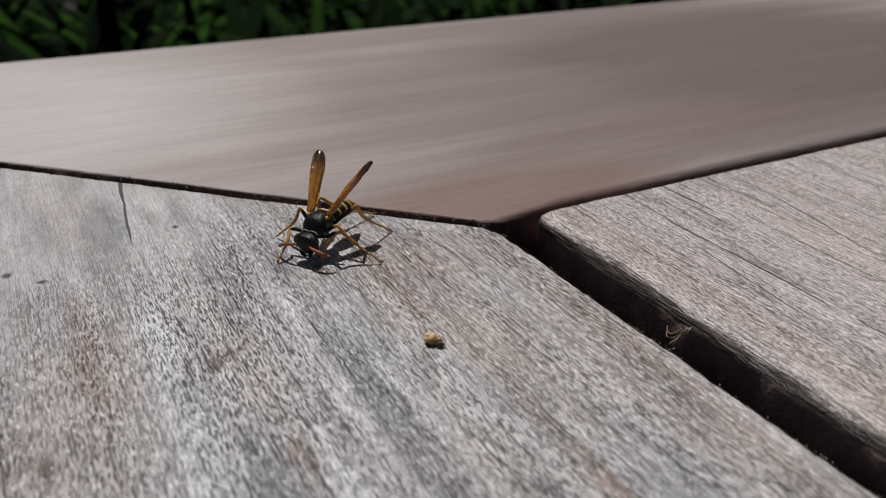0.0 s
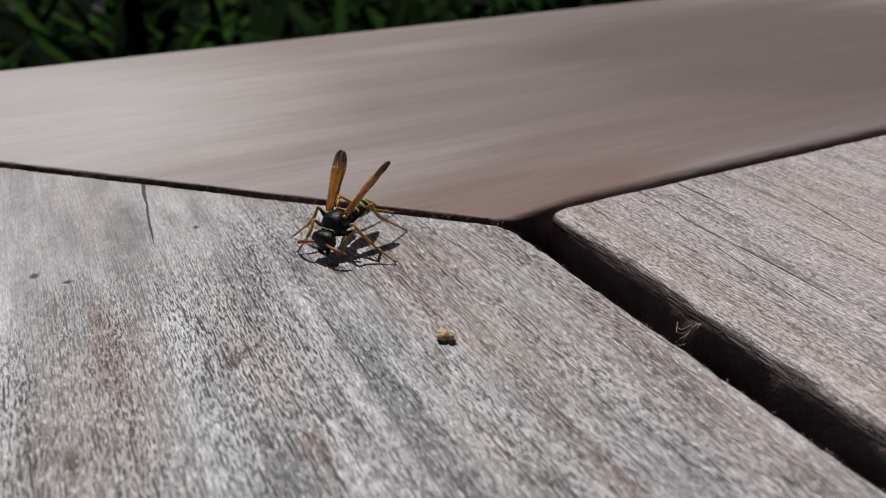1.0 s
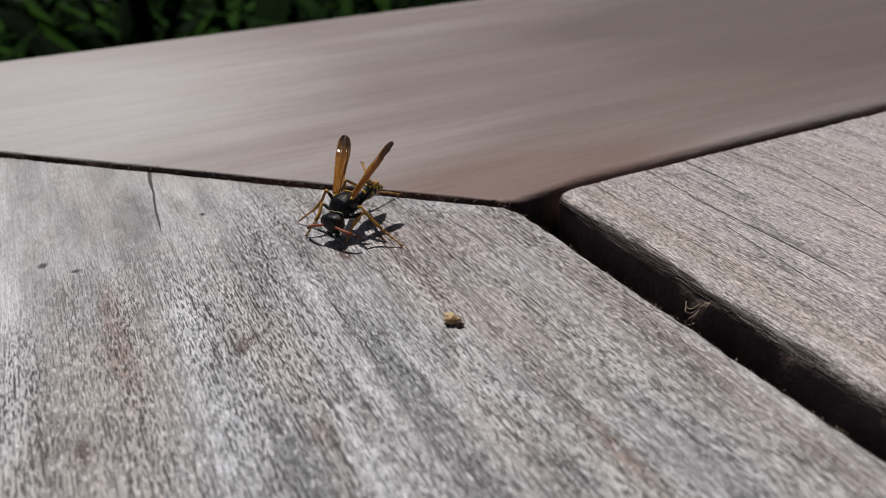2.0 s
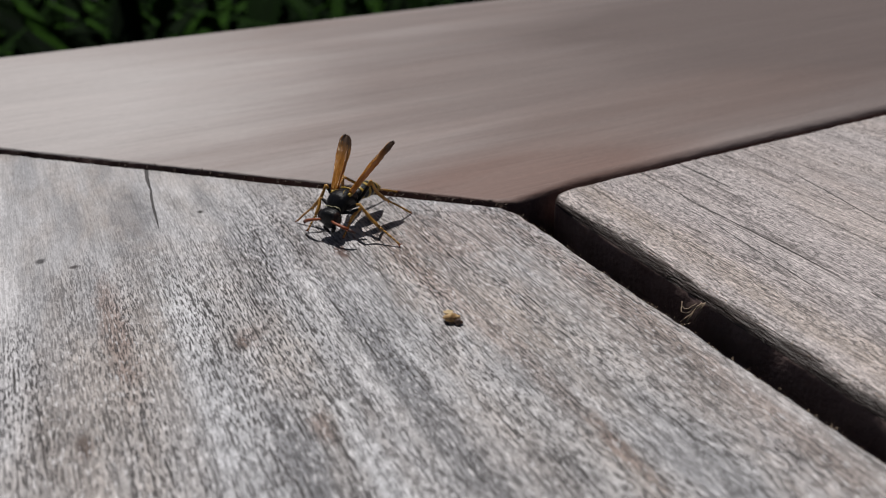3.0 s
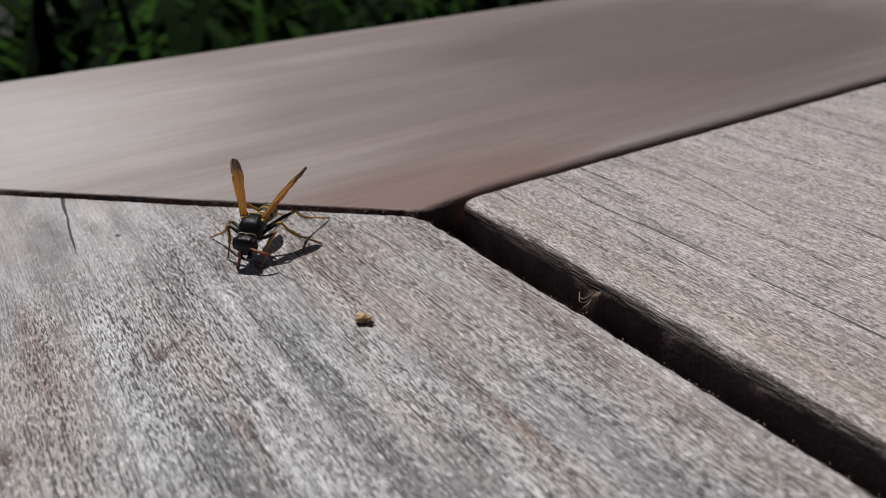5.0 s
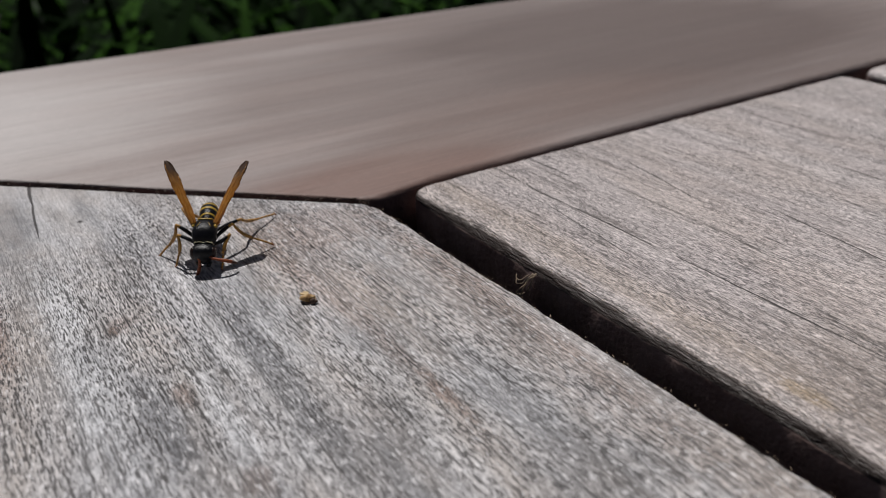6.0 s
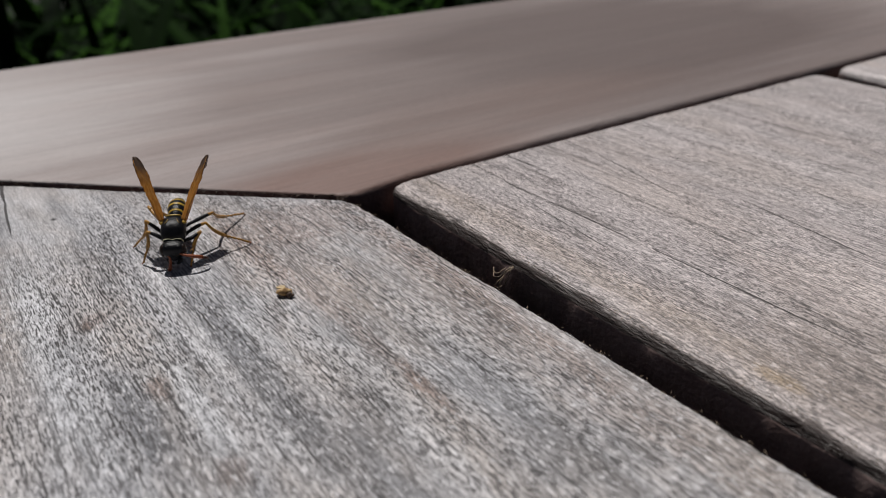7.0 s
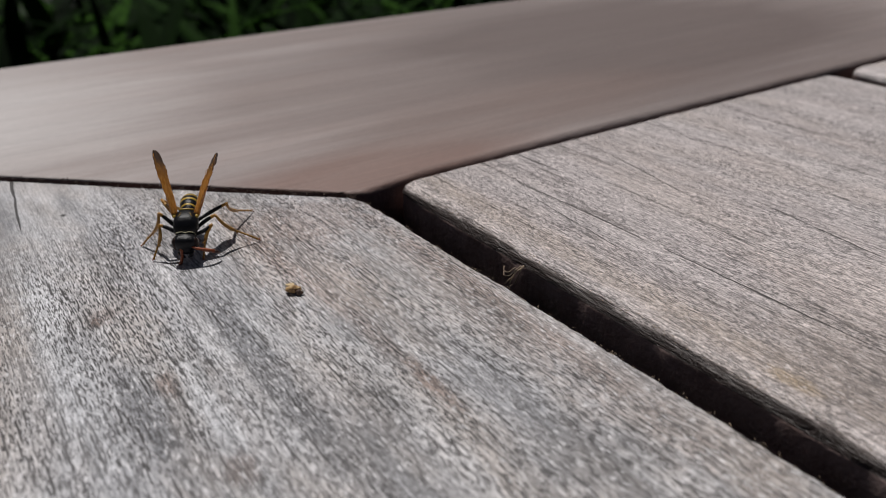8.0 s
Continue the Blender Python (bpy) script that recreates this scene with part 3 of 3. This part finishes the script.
def build_body():
    bm = bmesh.new()
    lathe(bm, [(-2.6, -0.85, 0.25, 0.3), (-2.4, -0.75, 0.75, 0.75), (-1.95, -0.55, 1.15, 1.1), (-1.3, -0.35, 1.42, 1.32), (-0.5, -0.25, 1.57, 1.42), (0.5, -0.25, 1.62, 1.44), (1.1, -0.35, 1.6, 1.38), (1.5, -0.55, 1.52, 1.24), (1.8, -0.8, 1.36, 1.0), (2.05, -1.05, 1.0, 0.72)], 28, 0.78)
    thorax = part("thorax", bm, black_shell, wasp, "glossy black thorax")
    bm = bmesh.new()   # collar: a thin wavy pale line where the thorax meets the head
    tube(bm, [Vector((2.3 - 0.12 * abs(u) + 0.03 * math.cos(u * 9), 1.35 * u, -0.45 - 0.035 * math.cos(u * 9) - 0.55 * max(0, abs(u) - 0.82) / 0.18)) * MM for u in (k / 14 for k in range(-14, 15))], [0.00002] + [0.00004] * 27 + [0.00002], 6)
    part("collar", bm, cream_shell, thorax, "pale cream collar line")
    for x, w, z, r in ((-1.05, 1.08, 1.12, 0.00013), (-1.75, 0.8, 0.68, 0.00016)):
        bm = bmesh.new()
        tube(bm, [Vector((x - 0.12 * (t / w) ** 2, t, z - 0.2 * (t / w) ** 2)) * MM for t in (w * k / 5 for k in range(-5, 6))], [r * 0.4] + [r] * 9 + [r * 0.4], 7)
        part("scutellum_band", bm, yellow_shell, thorax, "yellow band across the back")
    for s in (-1, 1):
        bm = bmesh.new()
        blob(bm, (0.0, 1.46 * s, 0.74), (0.45, 0.28, 0.26), 12, 8)
        part("tegula", bm, yellow_shell, thorax, "yellow wing joint plate")
        bm = bmesh.new()
        tube(bm, [Vector(p) * MM for p in ((-0.1, 0.55 * s, 1.19), (0.4, 0.7 * s, 1.17), (0.8, 0.95 * s, 1.03))], [0.00003, 0.00005, 0.00002], 5)
        part("thorax_line", bm, yellow_shell, thorax, "short yellow line")
    bm = bmesh.new()
    lathe(bm, [(-2.55, -0.75, 0.3, 0.3), (-2.85, -0.8, 0.26, 0.26), (-3.15, -0.78, 0.36, 0.36)], 12)
    part("waist", bm, black_shell, wasp)
    abdomen = new("abdomen")
    abdomen.parent = wasp
    cuts = [0.0, 0.17, 0.38, 0.58, 0.76, 0.9, 1.0]
    for i, (a, b) in enumerate(zip(cuts, cuts[1:])):
        split = 0.8 - 0.07 * i

        def at(s, grow=0.0):
            r = 1.28 * math.sin(math.pi * min(1, s * 0.84 + 0.11)) ** 0.6 if s < 0.999 else 0.12
            r = r * (1 - 0.55 * s ** 4) + grow
            return (-2.6 - 5.9 * s, -0.62 - 0.55 * s * s + 0.35 * math.sin(math.pi * s), r, r * 0.92)
        for name, mat, lo, hi, grow in (("tergite", black_shell, a, a + (b - a) * split, 0.0), ("tergite_band", yellow_shell, a + (b - a) * (split - 0.02), b + 0.006, 0.03)):
            bm = bmesh.new()
            lathe(bm, [at(min(1.0, lo + (hi - lo) * k / 4), grow) for k in range(5)], 22)
            part(name, bm, mat, abdomen)
    return thorax


build_body()


def build_head():
    head = tagged(new("head"), "")
    head.parent = wasp
    bm = bmesh.new()
    blob(bm, (0, 0, 0), (1.0, 1.62, 1.3), 28, 18, lambda n: (abs(n.x) ** 2.8 + abs(n.y) ** 2.8 + abs(n.z) ** 2.8) ** (-1 / 2.8) * (1.0 - 0.3 * max(0, -n.z) * abs(n.y)))
    part("skull", bm, black_shell, head, "glossy black head")
    for s in (-1, 1):
        bm = bmesh.new()
        blob(bm, (0.15, 1.3 * s, 0.12), (0.68, 0.45, 0.98), 16, 12)
        part("compound_eye", bm, eye_shell, head, "dark brown compound eye")
        bm = bmesh.new()
        tube(bm, [Vector(p) * MM for p in ((0.55, 0.75 * s, -1.0), (0.7, 0.62 * s, -1.5), (0.62, 0.2 * s, -1.95))], [0.00035, 0.0003, 0.00012], 8)
        part("mandible", bm, black_shell, head, "black mandible")
    bm = bmesh.new()
    blob(bm, (0.72, 0, -0.62), (0.34, 0.72, 0.62), 14, 10)
    part("clypeus", bm, black_shell, head)
    return head


head = build_head()


def build_antenna(s):
    """An antenna in its own space, from its socket sideways along y."""
    bm = bmesh.new()
    tube(bm, [Vector(p) * MM for p in ((0, 0, 0), (0.3, 0.65 * s, -0.03), (0.3, 1.45 * s, -0.17), (0.15, 2.25 * s, -0.4), (-0.1, 2.95 * s, -0.75))], [0.00018, 0.00017, 0.0002, 0.00023, 0.00024], 8)
    antenna = part("antenna", bm, orange_horn, wasp, "orange-red antenna")
    bm = bmesh.new()
    tube(bm, [Vector(p) * MM for p in ((-0.08, 2.9 * s, -0.72), (-0.28, 3.3 * s, -1.05), (-0.55, 3.55 * s, -1.4))], [0.00025, 0.00021, 0.00012], 8)
    part("antenna_tip", bm, dark_horn, antenna, "dark brown antenna tip")
    return antenna


antennae = {s: build_antenna(s) for s in (1, -1)}

WING = 9.75
HINGE = Vector((-0.2, 1.45, 0.9))      # of the left wing


def wing_width(u):
    """Half the folded wing's width, in mm, from hinge to pointed tip."""
    w = 0.5 + 0.52 * min(1.0, u / 0.62) ** 0.8
    return w * max(0.12, 1 - (max(0.0, u - 0.8) / 0.2) ** 2.6 * 0.72)


def build_wing(s):
    """A wing folded lengthwise, along +x from its hinge, its broad side facing +z."""
    wing = new("wing")
    wing.parent = wasp
    n, cols = 30, 7
    bm = bmesh.new()
    grids = []
    for side in (1, -1):
        grid = []
        for i in range(n + 1):
            u = i / n
            w = wing_width(u)
            row = []
            for j in range(cols + 1):
                c = j / cols * 2 - 1
                wrinkle = 0.10 * math.sin(c * 7 + 1.5 * math.sin(u * 9)) * (0.4 + u) + 0.38 * u ** 2 * (1.05 - u) / 0.4 * noise.noise(Vector((u * 24, c * 3.5, s * 5))) + 0.08 * noise.noise(Vector((u * 9, c * 3, s)))
                row.append(bm.verts.new(Vector((u * WING, c * w * 0.98 * s + 0.12 * u * s, wrinkle + side * (0.03 + 0.34 * (1 - c * c) * (1 - 0.9 * u ** 3)) + 0.25 * math.sin(u * 2.6))) * MM))
            grid.append(row)
        for a, b in zip(grid, grid[1:]):
            for j in range(cols):
                q = (a[j], b[j], b[j + 1], a[j + 1])
                bm.faces.new(q if side * s < 0 else q[::-1])
        grids.append(grid)
    part("membrane", bm, wing_film, wing, "folded smoky amber wing")
    for c0, c1, stop in ((-0.93, -0.9, 0.93), (-0.35, -0.5, 0.85), (0.3, 0.35, 0.8), (0.85, 0.75, 0.75)):
        bm = bmesh.new()
        pts = []
        for i in range(15):
            u = stop * i / 14
            w = wing_width(u)
            c = c0 + (c1 - c0) * u
            wrinkle = 0.10 * math.sin(c * 7 + 1.5 * math.sin(u * 9)) * (0.4 + u) + 0.38 * u ** 2 * (1.05 - u) / 0.4 * noise.noise(Vector((u * 24, c * 3.5, s * 5))) + 0.08 * noise.noise(Vector((u * 9, c * 3, s)))
            pts.append(Vector((u * WING, c * w * 0.98 * s + 0.12 * u * s, wrinkle + 0.05 + 0.34 * (1 - c * c) * (1 - 0.9 * u ** 3) + 0.25 * math.sin(u * 2.6))) * MM)
        tube(bm, pts, [0.00005 - 0.00002 * i / 14 for i in range(15)], 5)
        part("vein", bm, wing_vein, wing, "brown wing vein")
    return wing


wings = {-1: build_wing(-1), 1: build_wing(1)}


def wing_pose(s, tip):
    """The wing's pose for its tip in the wasp's space; its broad side turned inwards and up."""
    hinge, end = Vector((HINGE.x, HINGE.y * s, HINGE.z)), Vector(tip)
    a = (end - hinge).normalized()
    n = Vector((0.62, -0.78 * s, 0.0))
    n = (n - a * n.dot(a)).normalized()
    m = Matrix((a, n.cross(a), n)).transposed().to_4x4()
    return Matrix.Translation(hinge * MM) @ m


# hips in mm, thigh and shin lengths; +1 is the wasp's left
LEGS = {
    "hind": ((-1.5, 0.9, -1.2), 5.1, 10.2),
    "middle": ((0.1, 1.1, -1.5), 3.4, 7.4),
    "front": ((1.5, 0.8, -1.45), 3.0, 4.8),
}


def build_leg(kind, s):
    hip, thigh, shin = LEGS[kind]
    leg = new("leg")
    leg.parent = wasp
    bm = bmesh.new()
    f = thigh
    tube(bm, [Vector((f * u, 0, 0.22 * math.sin(u * 3.1))) * MM for u in (0, 0.12, 0.25, 0.45, 0.7, 0.9, 1.0)], [r * MM for r in (0.24, 0.26, 0.22, 0.28, 0.26, 0.2, 0.17)], 9)
    part("femur", bm, amber_leg if (kind, s) == ("hind", -1) else black_shell, leg, "amber thigh" if (kind, s) == ("hind", -1) else "black thigh")
    bm = bmesh.new()
    tube(bm, [Vector((f * u, 0, 0.22 * math.sin(u * 3.1))) * MM for u in (0.82, 0.92, 1.01)], [r * MM for r in (0.235, 0.22, 0.19)], 9)
    part("knee", bm, amber_leg, leg, "amber knee")
    lower = new("shin")
    lower.parent = leg
    bm = bmesh.new()
    tib = 0.52
    sag = lambda u: -0.075 * shin * math.sin(math.pi * u) - 0.02 * shin * math.sin(2 * math.pi * u)
    tube(bm, [Vector((shin * u, 0, sag(u))) * MM for u in (0, 0.1, 0.2, 0.3, 0.42, tib)], [r * MM for r in (0.18, 0.2, 0.23, 0.25, 0.26, 0.21)], 8)
    part("tibia", bm, amber_leg, lower, "amber shin")
    for k in range(2):
        bm = bmesh.new()
        y = 0.25 * (1 - 2 * k)
        tube(bm, [Vector(p) * MM for p in ((shin * tib, y * 0.4, sag(tib)), (shin * (tib + 0.09), y, sag(tib) - 0.3))], [0.00008, 0.00002], 5)
        part("spur", bm, amber_leg, lower)
    for k in range(5):
        a, b = tib + (1 - tib) * k / 5, tib + (1 - tib) * (k + 0.94) / 5
        bm = bmesh.new()
        tube(bm, [Vector((shin * u, 0, sag(u))) * MM for u in (a, (a + b) / 2, b)], [r * MM for r in (0.12, 0.14, 0.16)], 7)
        part("tarsus", bm, amber_leg, lower)
    bm = bmesh.new()
    for y in (-0.22, 0.22):
        tube(bm, [Vector(p) * MM for p in ((shin, 0, 0), (shin * 1.02, y, 0.12), (shin * 1.03, y * 1.3, -0.1))], [0.0001, 0.00008, 0.00002], 5)
    part("claw", bm, orange_horn, lower)
    return leg, lower


legs = {(kind, s): build_leg(kind, s) for kind in LEGS for s in (1, -1)}


def leg_poses(kind, s, foot, ahead=0.0):
    """Poses of thigh and shin that set the foot, given in the wasp's space in mm; the knee stands up and out,
    the middle one turned ahead by a share."""
    hip, a, b = LEGS[kind]
    h = Vector((hip[0], hip[1] * s, hip[2]))
    v = Vector(foot) - h
    d = min(v.length, a + b - 0.05)
    v = v.normalized() * d
    up = {"front": Vector((-0.2, 0.7 * s if s < 0 else 0.2, 0.25)), "hind": Vector((0.1, 0.6, 0.75)) if s > 0 else Vector((0.0, -0.45, 0.45)), "middle": Vector((0, 0.3 * s, 1))}[kind]
    if kind == "middle" and s > 0:
        up = up.lerp(Vector((1.0, 0.35, 0.4)), ahead)
    up = (up - v * up.dot(v) / d ** 2).normalized()
    c = (a * a + d * d - b * b) / (2 * a * d)
    knee = v * (a * c / d) + up * (a * math.sqrt(max(0.0, 1 - c * c)))
    axis = lambda w: Matrix((w.normalized(), up.cross(w).normalized(), w.normalized().cross(up.cross(w).normalized()))).transposed().to_4x4()
    thigh = Matrix.Translation(h * MM) @ axis(knee)
    shin = Matrix.Translation((h + knee) * MM) @ axis(v - knee)
    return thigh, thigh.inverted() @ shin


# seconds; thorax in mm; yaw, pitch (nose up) and roll in degrees; tips of left and right wing in the wasp's space; head yaw and dip
BODY = [
    (0.0, -24.9, 1.5, 4.7, 213.0, -1.7, 1.9, (-8.5, 3.3, 5.7), (-7.5, -4.8, 6.4), 0, 10),
    (0.5, -24.5, 1.6, 4.7, 211.5, -0.2, 3.3, (-8.4, 3.1, 5.8), (-7.7, -4.7, 6.3), 0, 10),
    (1.0, -24.5, 1.7, 4.7, 211.1, -0.9, 1.2, (-8.5, 3.2, 5.8), (-7.6, -4.6, 6.4), 0, 10),
    (1.5, -24.3, 1.8, 4.7, 212.4, -2.1, 3.9, (-8.6, 2.9, 5.6), (-7.6, -4.7, 6.3), 0, 10),
    (3.0, -23.9, 3.0, 4.7, 211.2, 2.5, 3.6, (-8.3, 3.4, 6.0), (-7.7, -4.7, 6.2), 0, 10),
    (3.5, -24.0, 2.1, 4.7, 210.9, -0.8, 2.7, (-8.7, 2.7, 5.5), (-7.6, -4.6, 6.4), 0, 10),
    (4.0, -23.8, 2.4, 4.7, 209.7, 3.5, -0.3, (-8.5, 3.0, 5.7), (-7.7, -4.5, 6.3), 0, 10),
    (4.5, -23.5, 2.2, 4.7, 210.7, 6.1, 1.3, (-8.6, 2.7, 5.6), (-7.7, -4.6, 6.3), 0, 10),
    (5.0, -25.8, -0.8, 5.1, 228.1, 2.7, -4.7, (-7.5, 5.2, 6.1), (-7.2, -5.6, 6.3), 0, 10),
    (5.2, -26.2, -3.3, 5.1, 244.7, 1.4, -4.1, (-7.0, 5.9, 6.3), (-6.9, -5.9, 6.4), 0, 10),
    (6.3, -28.9, -7.4, 5.1, 244.4, -11.1, -5.5, (-6.6, 5.6, 7.0), (-7.1, -5.5, 6.5), 0, 10),
    (6.5, -29.0, -6.5, 5.1, 245.6, -10.7, -2.9, (-6.5, 5.7, 7.0), (-7.2, -5.5, 6.3), 0, 10),
    (7.0, -29.2, -7.2, 5.1, 245.6, -9.9, -2.4, (-7.5, 4.8, 6.3), (-7.3, -5.0, 6.6), 0, 10),
    (7.5, -28.5, -6.3, 5.1, 250.1, -9.8, -4.1, (-8.3, 4.3, 5.6), (-7.2, -4.6, 6.9), 0, 10),
    (8.0, -28.5, -6.3, 5.0, 246.0, -8.1, -4.2, (-8.3, 4.1, 5.7), (-7.6, -4.4, 6.5), 0, 10),
]
# feet on the board in mm: left hind, left middle, right middle, right front; the others stay under the head and behind the body
FEET = [
    (0.0, (-14.1, 3.1), (-19.1, -5.0), (-28.6, 8.4), (-30.9, 1.1)),
    (0.5, (-14.0, 3.0), (-19.2, -5.4), (-28.9, 8.2), (-29.9, 3.2)),
    (1.0, (-14.1, 2.8), (-19.3, -5.5), (-28.8, 8.3), (-29.8, 3.3)),
    (1.5, (-14.1, 3.0), (-19.2, -5.3), (-28.8, 8.4), (-29.7, 3.5)),
    (3.0, (-14.0, 2.9), (-19.4, -5.4), (-29.0, 8.0), (-28.7, 4.4)),
    (3.5, (-13.9, 2.9), (-19.3, -5.8), (-28.8, 8.4), (-28.2, 4.7)),
    (4.0, (-14.1, 2.8), (-17.7, -3.9), (-28.8, 7.9), (-28.3, 4.6)),
    (4.5, (-13.9, 2.9), (-17.8, -3.5), (-28.9, 8.3), (-27.9, 5.0)),
    (5.0, (-12.4, 4.9), (-17.1, -2.5), (-29.0, 8.8), (-29.4, 0.9)),
    (5.2, (-12.3, 5.3), (-17.8, -3.2), (-33.9, 2.2), (-29.3, -3.1)),
    (6.3, (-16.0, 2.4), (-19.6, -8.6), (-33.1, -0.4), (-33.3, -5.4)),
    (6.5, (-16.0, 2.2), (-19.4, -8.2), (-33.1, 0.2), (-33.3, -5.1)),
    (7.0, (-16.3, 2.1), (-19.5, -8.0), (-33.0, 0.4), (-33.5, -5.5)),
    (7.5, (-16.3, 2.4), (-19.5, -8.1), (-33.4, -0.5), (-33.4, -5.6)),
    (8.0, (-16.4, 2.2), (-19.5, -8.0), (-33.3, -0.1), (-33.4, -5.6)),
]


def body_pose(row):
    t, x, y, z, yaw, pitch, roll = row[:7]
    return pose(x * MM, y * MM, z * MM) @ pose(0, 0, 0, 0, 0, yaw) @ pose(0, 0, 0, 0, -pitch, 0) @ pose(0, 0, 0, roll, 0, 0)


def motions():
    walk(wasp, [(row[0], body_pose(row)) for row in BODY])
    for s in (1, -1):
        walk(wings[s], [(row[0], wing_pose(s, row[7] if s > 0 else row[8])) for row in BODY])
    head_pose = lambda row: pose(2.8 * MM, 0, -1.85 * MM, 0, row[10], row[9])
    walk(head, [(row[0], head_pose(row)) for row in BODY])
    for s in (1, -1):
        # swept ahead, the right one further once the wasp has turned
        walk(antennae[s], [(row[0], head_pose(row) @ pose(0.7 * MM, 0.75 * s * MM, 0.15 * MM) @ pose(0, 0, 0, 0, 0, -s * (8 if row[0] < 4.7 or s > 0 else 84)) @ pose(0, 0, 0, -s * (0 if row[0] < 4.7 or s > 0 else 66), 0, 0)) for row in BODY])
    for (kind, s), (leg, lower) in legs.items():
        upper_rows, lower_rows = [], []
        for row, feet in zip(BODY, FEET):
            away = body_pose(row).inverted()
            at = {("hind", 1): feet[1], ("middle", 1): feet[2], ("middle", -1): feet[3], ("front", -1): feet[4]}.get((kind, s))
            if at is None:
                p = body_pose(row) @ (Vector((2.6, 1.8 * s, 0)) * MM if kind == "front" else Vector((-13.5, 0.5 * s, 0)) * MM)
                at = (p.x / MM, p.y / MM)
            foot = away @ Vector((at[0] * MM, at[1] * MM, 0.00035)) / MM
            a, b = leg_poses(kind, s, foot, 0.35 if row[0] < 4.7 else 0.0 if row[0] > 5.1 else 0.2)
            upper_rows.append((row[0], a))
            lower_rows.append((row[0], b))
        walk(leg, upper_rows)
        walk(lower, lower_rows)


motions()
